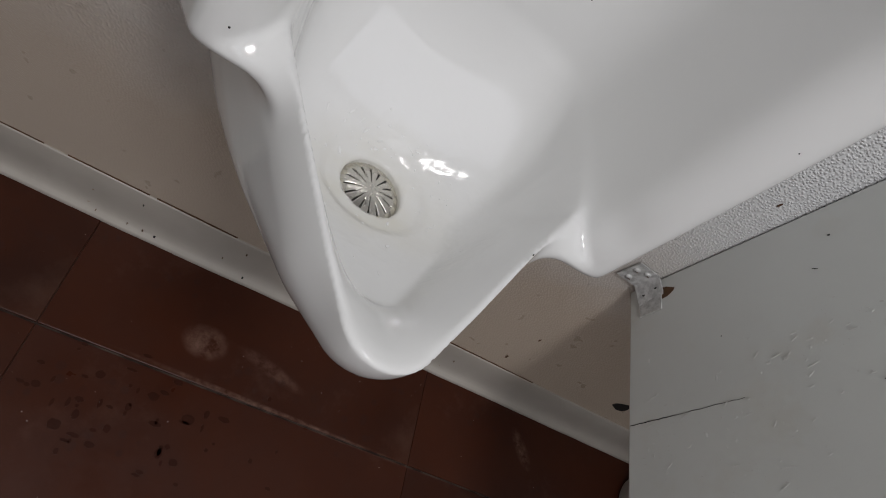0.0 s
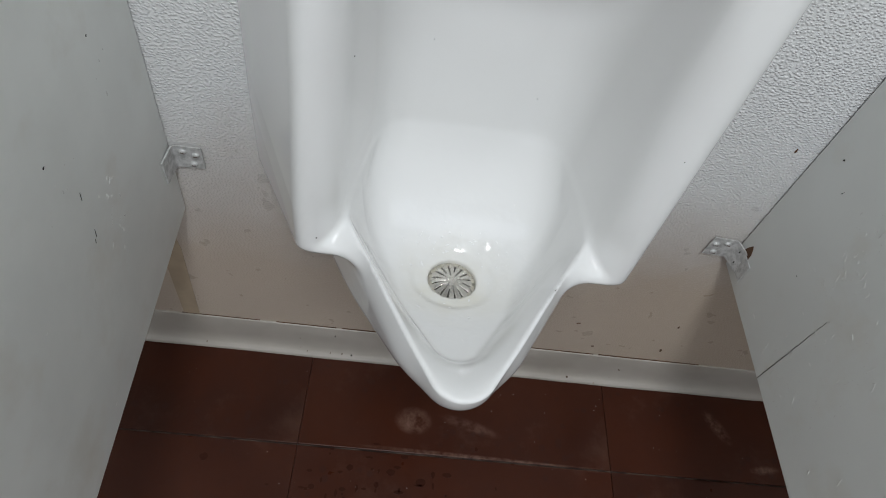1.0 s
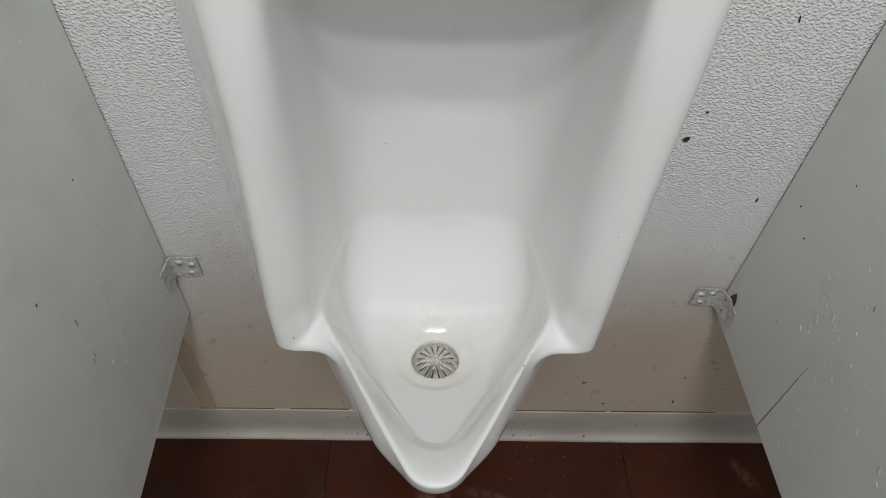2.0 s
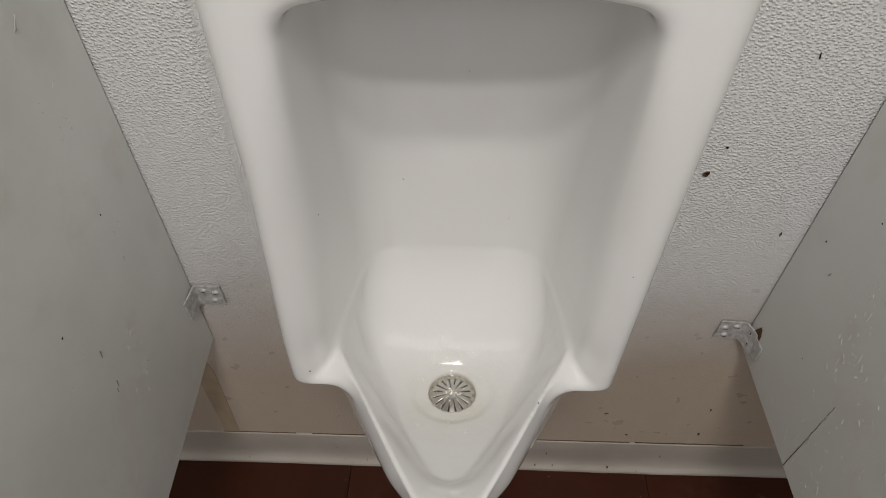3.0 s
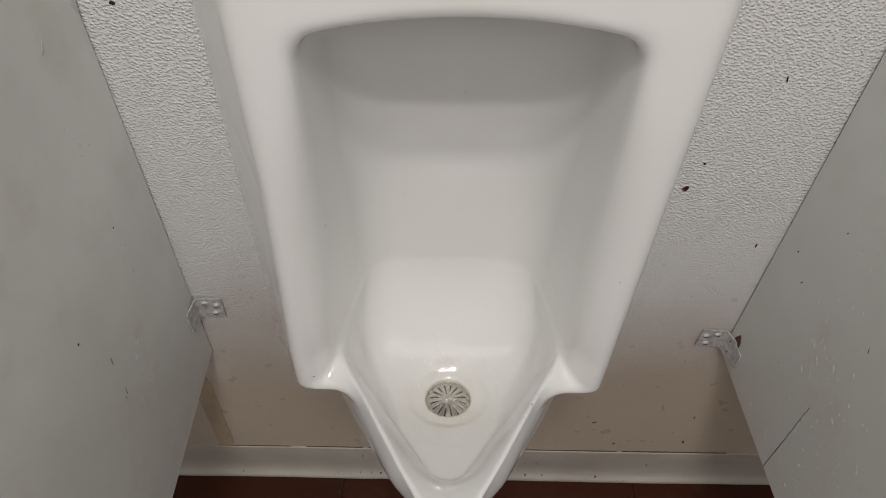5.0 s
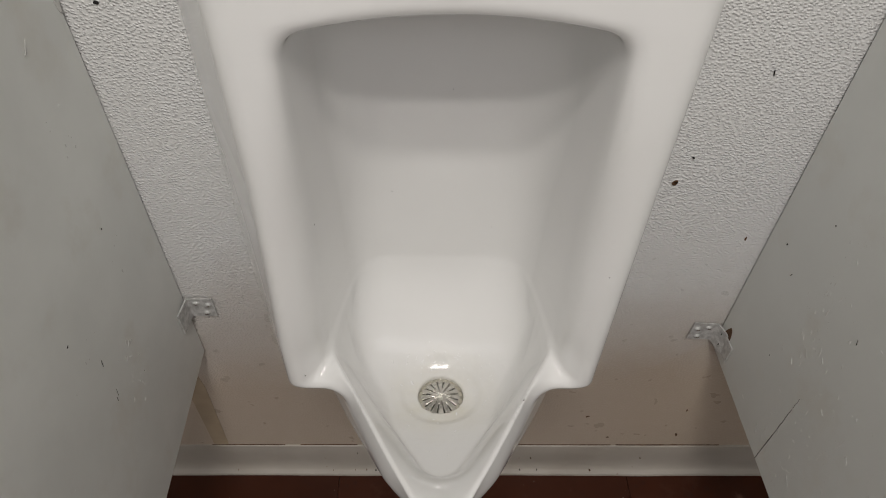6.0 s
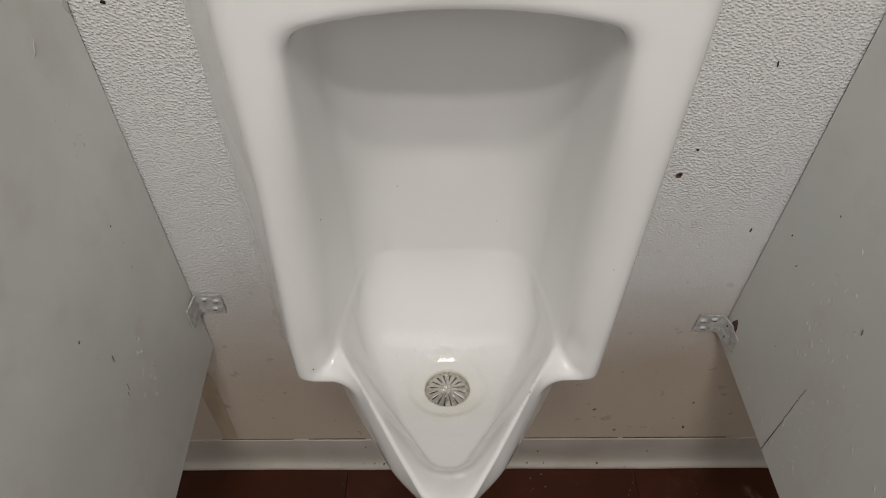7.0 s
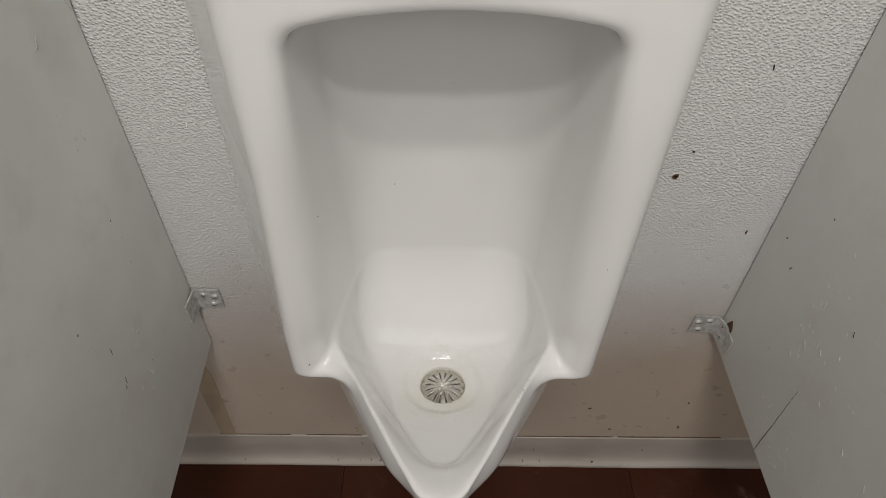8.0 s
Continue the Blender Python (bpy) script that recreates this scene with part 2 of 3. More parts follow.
# vinyl cove skirting: a thin upright leaf that sweeps out to a toe on the floor
bm = bmesh.new()
profile = [(0.0, 0.0955), (-0.0028, 0.0955), (-0.0034, 0.094), (-0.0036, 0.05), (-0.0040, 0.034), (-0.0054, 0.0225), (-0.0080, 0.0145), (-0.0115, 0.0100), (-0.0162, 0.0072), (-0.0182, 0.0052), (-0.0184, 0.0)]
rows = []
n = 240
for i in range(n + 1):
    x = X0 + (X1 - X0) * i / n
    wave = 0.0022 * noise.noise((x * 4, 0, 0)) + 0.0012 * noise.noise((x * 13, 5, 0))
    rows.append([bm.verts.new((x, y * (1 + 16 * wave * (k > 5)) + (wave if k > 3 else 0), z + (0.4 * wave if k < 4 else 0))) for k, (y, z) in enumerate(profile)])
for a, b in zip(rows, rows[1:]):
    for k in range(len(profile) - 1):
        bm.faces.new((a[k], a[k + 1], b[k + 1], b[k]))
skirting = tagged(part("baseboard", bm, VINYL, smooth=True), "off-white vinyl cove skirting with grime along its top", "baseboard", kind="structure")
# grime caught in the gap over the skirting
r = random.Random(3)
for x0, x1, h in ((-0.44, -0.30, 0.0007), (-0.27, -0.16, 0.0005), (-0.15, -0.03, 0.0013), (0.06, 0.33, 0.0006), (0.34, 0.54, 0.0013)):
    n = max(8, int((x1 - x0) / 0.006))
    xs = [x0 + (x1 - x0) * i / n for i in range(n + 1)]
    up = [(x, -0.0002, 0.0972 + h * r.uniform(0.1, 1.0)) for x in xs]
    dn = [(x, -0.0002, 0.0950) for x in reversed(xs)]
    part("grime_line", blob(up + dn, 0.0009), RUST, skirting)
for i in range(14):
    x, z = r.uniform(-0.44, 0.56), r.choice((0.0085, 0.010, 0.012, 0.03, 0.05, 0.07))
    y = -0.0108 if z < 0.02 else -0.0046
    size = r.uniform(0.0005, 0.0013)
    part("dirt_speck", blob([(a, y, b) for a, b in ragged(x, z + 0.002, size * 1.3, size * 0.8, 7, i, 0, 0.5)], 0.003), RUST if i % 3 else BLACK, skirting)


# ---------------------------------------------------------------- urinal
def smax(a, b, k):
    h = np.maximum(k - np.abs(a - b), 0) / k
    return np.maximum(a, b) + h * h * k * 0.25


def smin(a, b, k):
    return -smax(-a, -b, k)


DRAIN = (0.0, 0.160)


def ease(t):
    t = np.clip(t, 0, 1)
    return t * t * (3 - 2 * t)


def wedge(x, d, nose, radius):
    """Distance outside a V in plan, whose rounded nose is centred at that distance from the wall."""
    qd = d - nose
    return np.where(x * 0.488 - qd * 0.873 < 0, np.sqrt(x * x + qd * qd), x * 0.873 + qd * 0.488) - radius



def china(x, d, z):
    """Signed distance-like field of the urinal; d is the distance from the wall."""
    x = x - 0.023 * np.clip(z - 0.64, 0, 0.5)
    X = np.sqrt(x * x + 1e-6)
    face = 0.995 * d + 0.0995 * z - 0.2766
    side = 0.9119 * X + (0.4104 + (0.026 - 0.022 * np.tanh(x / 0.05)) * np.clip((z - 0.69) / 0.2, 0, 1)) * d - 0.2348
    under = 0.457 * d - 0.889 * z + 0.4665
    body = smax(smax(smax(face, side, 0.014), under, 0.008), z - 1.19, 0.03)
    # V-shaped bowl with a rounded nose: its crest, and the crease where the lip meets the floor
    crest = wedge(X, d, 0.3236, 0.0322)
    crease = wedge(np.sqrt(x * x + 1e-5), d, 0.274, 0.023)
    rim = 0.651 + 0.02 * (0.357 - d)
    depth = np.clip(rim - z, -0.01, 1)
    flare = 0.0095 * ease((0.352 - d) / 0.06) * ease(0.5 + depth / 0.09) * 2 - 0.0095 * ease((0.352 - d) / 0.06)
    outer = crest - flare + 0.05 * depth + 3.0 * np.clip(rim - 0.10 - z, 0, 1) ** 2
    keel = 0.507 * d - 0.862 * z + 0.337
    bowl = smax(smax(outer * 0.97, z - rim, 0.003), keel, 0.04)
    bowl = smax(bowl, -d, 0.003)
    # the hollow, a shallow V in plan at its back; the face rolls into its sides, more broadly lower down
    q = -face
    half = 0.131 - 0.015 * np.clip(z - 0.70, 0, 0.4) - 0.20 * q
    back = 0.045 + (0.24 * np.sqrt(x * x + 6e-5) - 0.010) * ease((z - 0.76) / 0.16) - d
    top = z - (1.0355 - 1.0 * X * X)
    cove = smax(smax(X - half, back, 0.045), top, 0.022)
    roll = 0.014 + 0.024 * ease((1.02 - z) / 0.2)
    # a dimple in the face beside each end of the lip
    dimple = 0.004 * np.exp(-((X - 0.130) / 0.018) ** 2 - ((z - 0.682) / 0.018) ** 2)
    shell_body = smax(smax(body + dimple, smin(-cove, 1.6 * (z - 0.653), 0.010), roll), -d, 0.003)
    solid = smin(shell_body, bowl, 0.020)
    df = d - 0.175
    floor_z = 0.531 + 0.305 * (df + np.sqrt(df * df + 0.0008)) + 0.72 * (0.118 - d + np.sqrt((0.118 - d) ** 2 + 0.0004)) + 2.4 * X * X
    rr = np.sqrt(X * X + (d - DRAIN[1]) ** 2)
    floor_z = floor_z - 0.003 * np.clip((0.052 - rr) / 0.009, 0, 1)
    # the inside of the lip: a ruled slope from the crest down to the crease
    drop = np.maximum(rim - floor_z, 0.01)
    band = np.maximum(crease - crest, 0.012)
    s = smin(smax(crease / band, 0.0 * x, 0.07 + 0.5 * np.clip((0.225 - d) / 0.06, 0, 1)), 0.0 * x + 1.0, 0.03)
    tilt = 0.6 + (drop / band - 0.6) * np.clip(8 * s * (1 - s), 0, 1)
    low = (floor_z + drop * s - z) / np.sqrt(1 + tilt * tilt)
    hollow = smax(cove, low, 0.010 + 0.020 * np.clip((0.19 - d) / 0.05, 0, 1))
    sump = smax(rr - 0.0285, np.maximum(0.46 - z, z - 0.56), 0.004)
    hollow = np.minimum(hollow, sump)
    return smax(solid, -hollow, 0.0035)


def surface(field, lo, hi, step):
    """A closed mesh of the zero surface of a field, by dual cells, drawn onto the surface."""
    ax = [np.arange(lo[i], hi[i] + step, step) for i in range(3)]
    g = np.meshgrid(*ax, indexing="ij")
    f = field(*g)
    neg = f < 0
    shape = [n - 1 for n in f.shape]
    acc = np.zeros((*shape, 3))
    cnt = np.zeros(shape)
    corners = [(i, j, k) for i in (0, 1) for j in (0, 1) for k in (0, 1)]
    cut = lambda a, c: a[c[0]:c[0] + shape[0], c[1]:c[1] + shape[1], c[2]:c[2] + shape[2]]
    for a in corners:
        for axis in range(3):
            if a[axis]:
                continue
            b = tuple(1 if i == axis else a[i] for i in range(3))
            fa, fb = cut(f, a), cut(f, b)
            cross = (fa < 0) != (fb < 0)
            t = np.where(cross, fa / np.where(cross, fa - fb, 1), 0)
            for i in range(3):
                acc[..., i] += cross * (a[i] + (t if i == axis else 0))
            cnt += cross
    used = cnt > 0
    index = -np.ones(shape, int)
    index[used] = np.arange(used.sum())
    cell = np.argwhere(used)
    pts = np.array(lo) + step * (cell + acc[used] / cnt[used][:, None])
    e = step * 0.25
    for _ in range(4):
        v = field(*pts.T)
        grad = np.stack([(field(*(pts + e * np.eye(3)[i]).T) - field(*(pts - e * np.eye(3)[i]).T)) / (2 * e) for i in range(3)], 1)
        move = -(v / np.maximum((grad ** 2).sum(1), 0.05))[:, None] * grad
        size = np.linalg.norm(move, axis=1, keepdims=True)
        pts = pts + move * np.minimum(1, 0.6 * step / np.maximum(size, 1e-9))
    quads = []
    for axis in range(3):
        u, w = [(1, 2), (2, 0), (0, 1)][axis]
        sl = [slice(1, -1)] * 3
        sl[axis] = slice(0, -1)
        sh = [slice(1, -1)] * 3
        sh[axis] = slice(1, None)
        a, b = neg[tuple(sl)], neg[tuple(sh)]
        at = np.argwhere(a != b)
        flip = a[tuple(at.T)]
        off = np.ones(3, int)
        off[axis] = 0
        at = at + off
        du, dw = np.eye(3, dtype=int)[u], np.eye(3, dtype=int)[w]
        ring4 = [index[tuple((at - p).T)] for p in (du + dw, dw, 0 * du, du)]
        quad = np.stack(ring4, 1)
        quad[~flip] = quad[~flip][:, ::-1]
        quads.append(quad)
    return pts, np.concatenate(quads)


pts, quads = surface(china, (-0.287, -0.006, 0.35), (0.307, 0.376, 1.205), 0.0031)
pts = pts * np.array((1, -1, 1))
me = bpy.data.meshes.new("basin")
me.from_pydata(pts.tolist(), [], quads[:, ::-1].tolist())
me.materials.append(CHINA)
me.shade_smooth()
me.update()
urinal = thing("urinal", "white glazed china wall urinal with a pointed lip", "urinal")
basin = new("basin", me)
basin.parent = urinal

# domed chrome strainer with radial slots
strainer = part("strainer", bmesh.new(), CHROME, urinal, "slotted domed chrome drain strainer")
bm = bmesh.new()
N, R = 144, 0.0298
radii = [0.0, 0.0035, 0.0065, 0.0085, 0.012, 0.016, 0.020, 0.0235, 0.0258, 0.0275, 0.0290, R]
dome = lambda r: 0.0062 * (1 - (r / R) ** 2) + (0.0 if r < 0.0275 else -0.0008)
loops = []
for r in radii[1:]:
    loops.append([bm.verts.new((r * math.cos(2 * math.pi * i / N), r * math.sin(2 * math.pi * i / N), dome(r))) for i in range(N)])
tip = bm.verts.new((0, 0, dome(0)))
for i in range(N):
    bm.faces.new((tip, loops[0][i], loops[0][(i + 1) % N]))
for k, (a, b) in enumerate(zip(loops, loops[1:])):
    for i in range(N):
        sector, within = divmod(i, 9)
        first = 1 if sector % 2 == 0 else 3
        if within in (4, 5) and first <= k <= 5:
            continue
        face = bm.faces.new((a[i], b[i], b[(i + 1) % N], a[(i + 1) % N]))
        # the outer part of each flute is coloured beige
        face.material_index = 1 if k in (6, 7) and 2 <= within <= 6 else 0
strainer.data = mesh_of("strainer", bm, CHROME, True)
strainer.data.materials.append(plain("beige_flute", (0.56, 0.53, 0.44), 0.3, 0.0, 0.3, 300))
strainer.location = (DRAIN[0], -DRAIN[1], 0.5312)
solid = strainer.modifiers.new("thickness", "SOLIDIFY")
solid.thickness, solid.offset = 0.0022, -1
bm = bmesh.new()
bmesh.ops.create_cone(bm, cap_ends=True, segments=40, radius1=0.0275, radius2=0.0275, depth=0.004)
outlet = part("outlet", bm, plain("wet_pipe", (0.26, 0.25, 0.21), 0.08), urinal, "dark wet outlet below the strainer")
outlet.location = (DRAIN[0], -DRAIN[1], 0.506)


# pinhead specks in the glaze
shell = BVHTree.FromPolygons([tuple(v) for v in pts], [tuple(q) for q in quads[:, ::-1]])
for x, z, size in ((-0.055, 0.775, 0.0006), (-0.118, 0.83, 0.0006), (0.012, 0.90, 0.0005), (0.06, 0.72, 0.0005), (-0.145, 0.655, 0.0008), (0.155, 0.80, 0.0005)):
    spot, normal, _, _ = shell.ray_cast(Vector((x, -0.5, z)), Vector((0, 1, 0)))
    if spot is not None:
        bm = bmesh.new()
        bmesh.ops.create_icosphere(bm, subdivisions=2, radius=size)
        part("glaze_speck", bm, BLACK, urinal).location = spot

# beads and ripples of water left behind the strainer
bm = bmesh.new()
r = random.Random(9)
for i in range(64):
    ring_r = r.uniform(0.036, 0.066)
    a = radians(r.gauss(90, 48)) if i < 44 else radians(r.uniform(0, 360))
    x, y = ring_r * 1.15 * math.cos(a), -DRAIN[1] + ring_r * math.sin(a)
    if i > 54:
        x, y = r.gauss(0, 0.05), r.gauss(-0.16, 0.05)
    spot, normal, _, _ = shell.ray_cast(Vector((x, y, 0.75)), Vector((0, 0, -1)))
    if spot is None:
        continue
    if normal.z < 0:
        normal = -normal
    long = 0.0007 + 0.0034 * r.random() ** 2.5
    wide = min(long, 0.0006 + 0.0010 * r.random())
    made = bmesh.ops.create_icosphere(bm, subdivisions=2, radius=1)["verts"]
    turn = normal.to_track_quat("Z", "Y").to_matrix() @ Matrix.Rotation(a + math.pi / 2 + r.gauss(0, 0.4), 3, "Z")
    for v in made:
        bend = 0.25 * v.co.x ** 2
        v.co = spot + turn @ Vector((v.co.x * long, (v.co.y + bend) * wide, v.co.z * 0.0004))
drops = part("water_drops", bm, WATER, None, smooth=True)
tagged(drops, "clear water beads lying in the white basin", "water", kind="stuff")


# ---------------------------------------------------------------- partitions
def partition(name, x, toe, foot, thick, material, label, lean=0.0):
    """An upright board square to the wall whose inner face starts at x; toe: how far it turns inwards per metre."""
    side = 1 if x > 0 else -1
    ob = thing(name, label, "partition", "urinal partitions", at=(x, -0.003, foot))
    ob.rotation_euler = (0, math.atan(lean), math.atan(toe))
    lo, hi = ((0, -0.62, 0), (thick, 0, 1.08)) if side > 0 else ((-thick, -0.62, 0), (0, 0, 1.08))
    bm = box(lo, hi, 0.0016, 2)
    part("board", bm, material, ob, smooth=False)
    return ob


left = partition("partition_panel", -0.371, 0.05, 0.411, 0.019, BOARD_L_LIT, "grey-white painted partition board, lightly scratched", 0.02)
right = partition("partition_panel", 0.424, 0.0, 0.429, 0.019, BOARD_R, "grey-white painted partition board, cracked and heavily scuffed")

# crack that runs up from the foot of the scuffed board
r = random.Random(7)
zs = [0.002 + 0.148 * i / 22 for i in range(23)]
mid = [-0.187 + r.uniform(-0.0005, 0.0005) for i in range(23)]
wid = [0.00055 * (1 - 0.75 * i / 22) * r.uniform(0.5, 1.2) for i in range(23)]
outline = [(-0.0004, y - w, z) for y, w, z in zip(mid, wid, zs)] + [(-0.0004, y + w, z) for y, w, z in reversed(list(zip(mid, wid, zs)))]
part("crack", blob(outline, 0.001, "x"), BLACK, right, "dark hairline crack")


def flakes(parent, name, spots, material, side, depth=0.0005):
    """Raised or scraped flecks on a board: (y, z, half length, half width, turn)."""
    bm = bmesh.new()
    for i, (y, z, a, b, turn) in enumerate(spots):
        blob([(-side * 0.0003, u, v) for u, v in ragged(y, z, a, b, 8, 100 + i, turn, 0.65)], -side * depth, "x", bm)
    ob = part(name, bm, material, parent)
    return tagged(ob, kind="stuff")


r = random.Random(21)
spots = []
for cy, cz, n, sy, sz in ((-0.16, 0.22, 40, 0.016, 0.035), (-0.185, 0.10, 26, 0.02, 0.03), (-0.24, 0.16, 60, 0.035, 0.05), (-0.30, 0.30, 50, 0.05, 0.06), (-0.225, 0.05, 40, 0.03, 0.022), (-0.135, 0.31, 34, 0.012, 0.05), (-0.40, 0.20, 40, 0.05, 0.08), (-0.25, 0.45, 24, 0.08, 0.08)):
    for _ in range(n):
        spots.append((r.gauss(cy, sy), max(0.01, r.gauss(cz, sz)), 0.0003 + 0.0040 * r.random() ** 5, r.uniform(0.0002, 0.0006), radians(r.gauss(72, 24))))
flakes(right, "paint_scuffs", spots, CHALK, 1)
flakes(right, "dark_specks", [(-0.037, 0.259, 0.0012, 0.0011, 0), (-0.07, 0.24, 0.003, 0.0004, 2.0), (-0.11, 0.13, 0.0008, 0.0006, 0), (-0.2, 0.28, 0.0026, 0.0003, 1.2), (-0.09, 0.34, 0.0008, 0.0008, 0)], BLACK, 1)
spots = [(-0.004, 0.562, 0.010, 0.0035, 1.7), (-0.080, 0.556, 0.006, 0.0010, 1.0), (-0.084, 0.552, 0.003, 0.0012, 0.3)]
for cy, cz, n in ((-0.16, 0.22, 12), (-0.09, 0.478, 8), (-0.17, 0.19, 8), (-0.22, 0.30, 5), (-0.10, 0.33, 4)):
    for _ in range(n):
        spots.append((r.gauss(cy, 0.012), r.gauss(cz, 0.014), 0.0004 + 0.003 * r.random() ** 3, r.uniform(0.0003, 0.0006), radians(r.gauss(60, 30))))
flakes(left, "paint_scuffs", spots, CHALK, -1)
flakes(left, "dark_scratches", [(-0.203, 0.265, 0.0045, 0.00012, 1.35), (-0.207, 0.214, 0.0045, 0.00012, 1.35), (-0.212, 0.209, 0.003, 0.00012, 1.35), (-0.15, 0.17, 0.0008, 0.0006, 0), (-0.10, 0.36, 0.0009, 0.0007, 0), (-0.23, 0.33, 0.0012, 0.0007, 0.4)], BLACK, -1)


# ---------------------------------------------------------------- corner brackets
def bracket(x, z, side, splay, label):
    """An L bracket: one leaf screwed to the wall, one along the partition. side: +1 where the partition is on the right."""
    ob = thing("corner_bracket", label, "bracket", "corner brackets", at=(x, -0.0034, z))
    w, h, t = 0.037, 0.038, 0.0024
    bm = bmesh.new()
    ang = radians(90 - splay)
    steps = [(-w, -t / 2)] + [(-0.004, -t / 2)]
    for i in range(1, 5):
        a = ang * i / 4
        steps.append((-0.004 + 0.004 * math.sin(a), -t / 2 - 0.004 * (1 - math.cos(a))))
    ex, ey = steps[-1]
    steps.append((ex + 0.030 * math.cos(ang), ey - 0.030 * math.sin(ang)))
    cols = []
    for px, py in steps:
        cols.append([bm.verts.new((side * px, py, zz)) for zz in (-h / 2, h / 2)])
    for a, b in zip(cols, cols[1:]):
        bm.faces.new((a[0], b[0], b[1], a[1]))
    plate = part("plate", bm, STEEL, ob)
    s = plate.modifiers.new("thickness", "SOLIDIFY")
    s.thickness, s.offset = t, 0
    b = plate.modifiers.new("edge", "BEVEL")
    b.width, b.segments, b.limit_method = 0.0004, 2, "ANGLE"
    for px, pz in ((-0.029, 0.006), (-0.024, -0.011), (-0.013, 0.010)):
        bm = bmesh.new()
        bmesh.ops.create_uvsphere(bm, u_segments=16, v_segments=8, radius=0.0046)
        for v in bm.verts:
            v.co = Vector((v.co.x * 1.15, v.co.y * 0.75, v.co.z * 0.95))
        screw = part("screw", bm, STEEL, ob, smooth=True)
        screw.location = (side * px, -t, pz)
        slot = part("slot", box((-0.0024, -0.0037, -0.0004), (0.0024, -0.0029, 0.0004)), RUST, screw)
        slot.rotation_euler = (0, radians(35 + 1500 * px), 0)
    # screw holes of the other leaf
    for u, pz in ((0.010, 0.010), (0.014, -0.009), (0.024, 0.002)):
        bm = bmesh.new()
        bmesh.ops.create_cone(bm, cap_ends=True, segments=14, radius1=0.0022, radius2=0.0022, depth=0.0022)
        hole = part("screw_hole", bm, BLACK if side > 0 else STEEL, ob)
        hole.location = (side * (ex + u * math.cos(ang)), ey - u * math.sin(ang), pz)
        hole.rotation_euler = (0, radians(90), -side * radians(splay))
    return ob


bracket(-0.3640, 0.521, -1, 3, "white-painted steel corner bracket screwed to wall and partition")
bracket(0.4155, 0.465, 1, 20, "galvanised corner bracket bent away from the cracked partition").rotation_euler = (0, radians(4), 0)
# the torn patch of board that the bent bracket left behind
torn = part("torn_patch", blob([(-0.0004, y, z) for y, z in ragged(-0.022, 0.058, 0.008, 0.015, 11, 4, 0.2)], -0.0008, "x"), RUST, right, "torn brown patch of bare board")
part("backing_plate", box((-0.0022, -0.046, 0.018), (-0.0006, -0.006, 0.052), 0.0004), STEEL, right, "loose galvanised plate")


# ---------------------------------------------------------------- marks on the wall
def wall_mark(name, x, z, rx, rz, seed, material, turn=0.0, label=""):
    part(name, blob([(a, -0.0004, b) for a, b in ragged(x, z, rx, rz, 9, seed, turn)], 0.0012), material, wall_north, label)


wall_mark("screw_hole", 0.279, 0.752, 0.0042, 0.0032, 1, RUST, 0.3, "broken brown-edged screw hole")
wall_mark("screw_hole", 0.2798, 0.7530, 0.0022, 0.0013, 2, BLACK)
wall_mark("chip", 0.2905, 0.789, 0.0016, 0.0012, 3, BLACK)
wall_mark("chip", 0.342, 0.899, 0.0007, 0.0034, 4, BLACK, 0.2)
wall_mark("chip", -0.326, 0.969, 0.0022, 0.0016, 5, BLACK)
wall_mark("rust_spot", 0.396, 0.659, 0.0010, 0.0035, 6, RUST)
wall_mark("rust_spot", 0.442, 0.226, 0.0013, 0.0040, 7, RUST)
wall_mark("rust_spot", 0.446, 0.138, 0.0022, 0.0045, 8, RUST, 0.3)
wall_mark("rust_spot", 0.2675, 0.205, 0.004, 0.0016, 9, RUST, 0.4)
wall_mark("rust_spot", 0.318, 0.128, 0.0024, 0.0016, 10, RUST)
wall_mark("pipe_hole", 0.699, 0.157, 0.016, 0.014, 11, BLACK, 0.0, "dark hole in the wall")
# old adhesive stripe beside the left board
part("adhesive_stripe", blob([(-0.432, -0.0003, 0.36), (-0.405, -0.0003, 0.36), (-0.400, -0.0003, 0.30), (-0.408, -0.0003, 0.0975), (-0.436, -0.0003, 0.0975)], 0.0006), STAIN, wall_north, "tan stripe of old adhesive")

# ---------------------------------------------------------------- marks on the floor
def floor_mark(name, outlines, material, label):
    bm = bmesh.new()
    for pts2 in outlines:
        blob([(a, b, 0.0002) for a, b in pts2], 0.0003, "z", bm)
    tagged(part(name, bm, material, floor, label), kind="stuff")


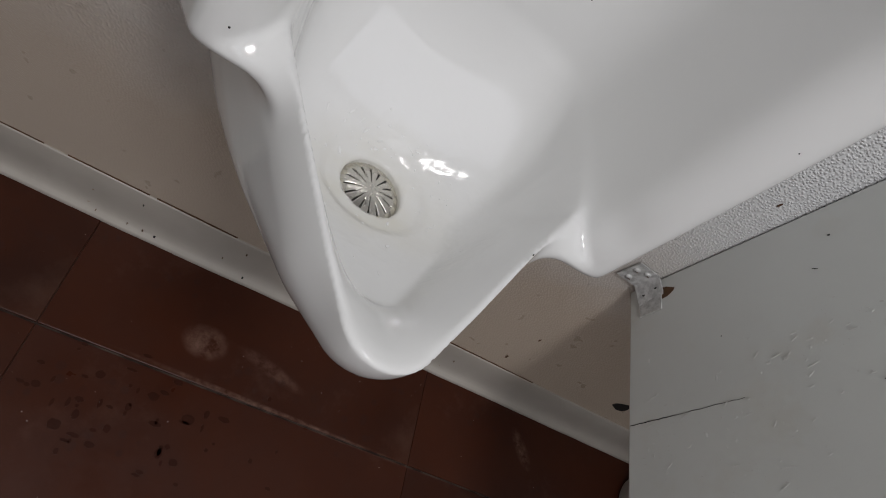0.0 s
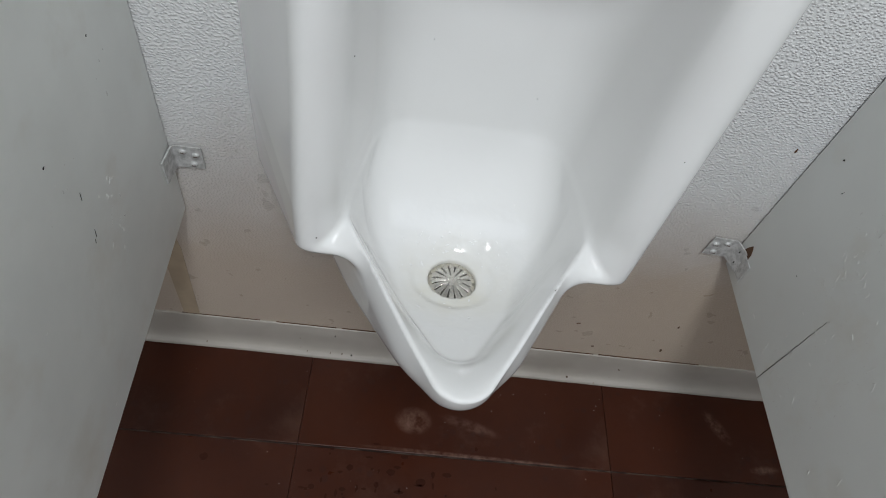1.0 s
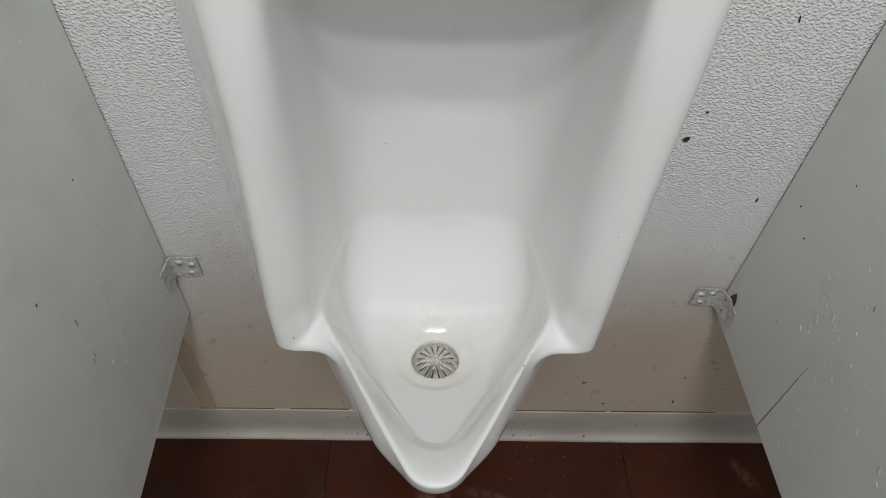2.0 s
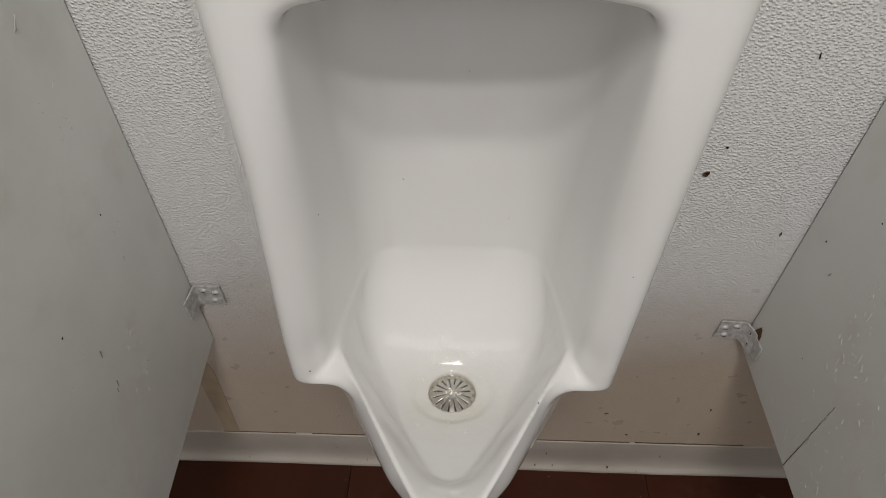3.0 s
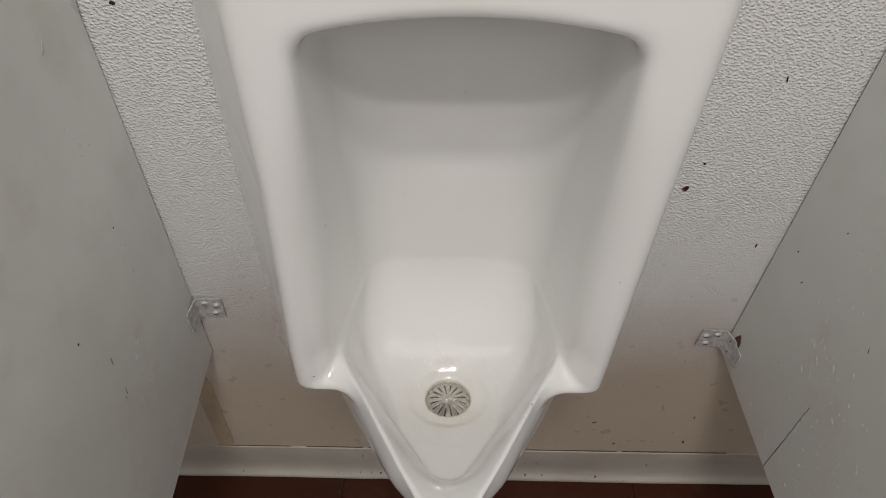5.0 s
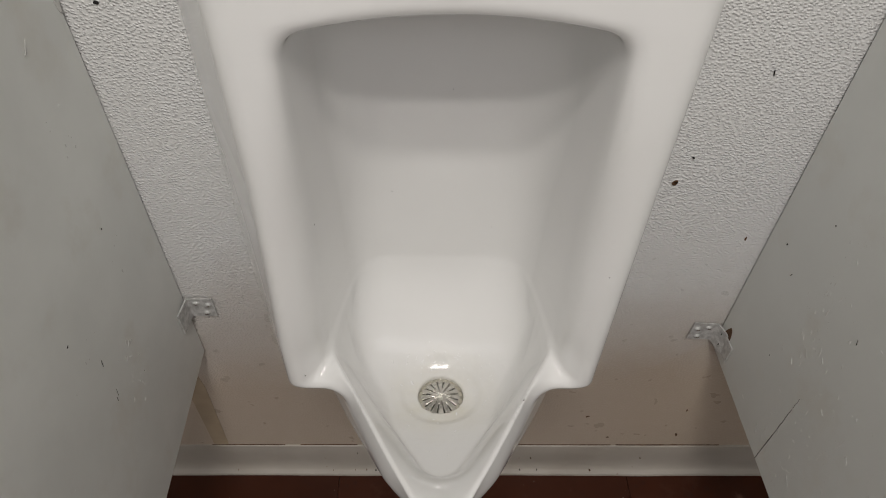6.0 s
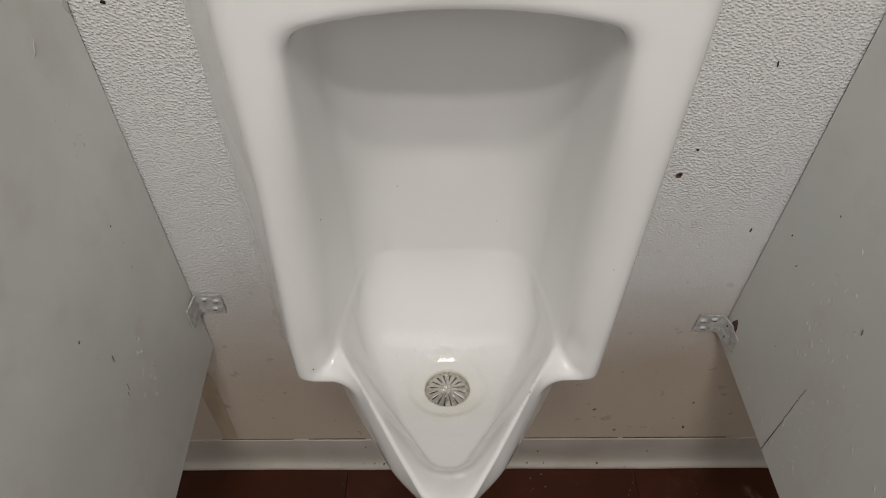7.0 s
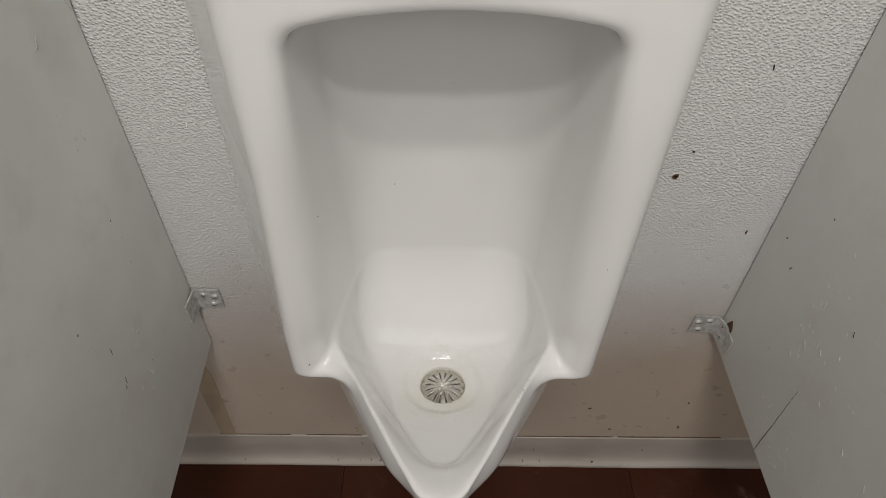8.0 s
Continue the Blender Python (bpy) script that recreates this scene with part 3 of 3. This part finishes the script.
r = random.Random(5)
crumbs = [ragged(r.gauss(0.25, 0.16), -0.03 - 0.12 * r.random(), 0.0003 + 0.0006 * r.random(), 0.0004, 6, r.random()) for _ in range(16)]
crumbs += [ragged(r.uniform(-0.3, 0.1), r.uniform(-0.45, -0.2), 0.0006, 0.0005, 6, r.random()) for _ in range(8)]
floor_mark("crumb", crumbs, CHALK, "tiny pale crumbs")
wet = [ragged(r.gauss(-0.03, 0.09), r.gauss(-0.27, 0.04), 0.002 + 0.007 * r.random() ** 2, 0.002 + 0.005 * r.random() ** 2, 12, r.random(), 0, 0.12) for _ in range(60)]
DROP = plain("dark_drop", (0.036, 0.0095, 0.0043), 0.45)
DROP.node_tree.nodes["Principled BSDF"].inputs["Specular IOR Level"].default_value = 0.15
floor_mark("dried_drop", wet, DROP, "dark dried drops")

# ---------------------------------------------------------------- next stall
bm = bmesh.new()
bmesh.ops.create_cone(bm, cap_ends=True, segments=40, radius1=0.07, radius2=0.085, depth=0.25)
bmesh.ops.bevel(bm, geom=[e for e in bm.edges if len(e.link_faces) == 2 and e.calc_face_angle(0) > 0.6], offset=0.006, segments=3, affect="EDGES")
bin_ob = tagged(part("waste_bin", bm, WHITE, smooth=True), "small white plastic bin on the tiled floor", "bin")
bin_ob.location = (0.93, -0.11, 0.125)

# ---------------------------------------------------------------- floor tiles
r = random.Random(11)
TX, TY, G = 0.58, 0.29, 0.003
xs = [-0.203 + TX * i for i in range(-3, 5)]
ys = [0.10 - TY * j for j in range(0, 10)]
shared = {}
for i, xa in enumerate(xs):
    for j in range(len(ys) - 1):
        a, b = max(xa + G / 12, X0), min(xa + TX - G / 12, X1)
        d, c = min(ys[j] - G / 2, Y1), max(ys[j + 1] + G / 2, Y0)
        if b - a < 0.02 or d - c < 0.02:
            continue
        key = (round(b - a, 4), round(d - c, 4))
        if key not in shared:
            w, l = key
            shared[key] = mesh_of("tile", box((-w / 2, -l / 2, -0.008), (w / 2, l / 2, 0.0), 0.0015, 2), TILE)
        tile = new("tile", shared[key])
        tile.parent = floor
        tile.location = ((a + b) / 2, (c + d) / 2, r.uniform(-0.0006, 0.0))
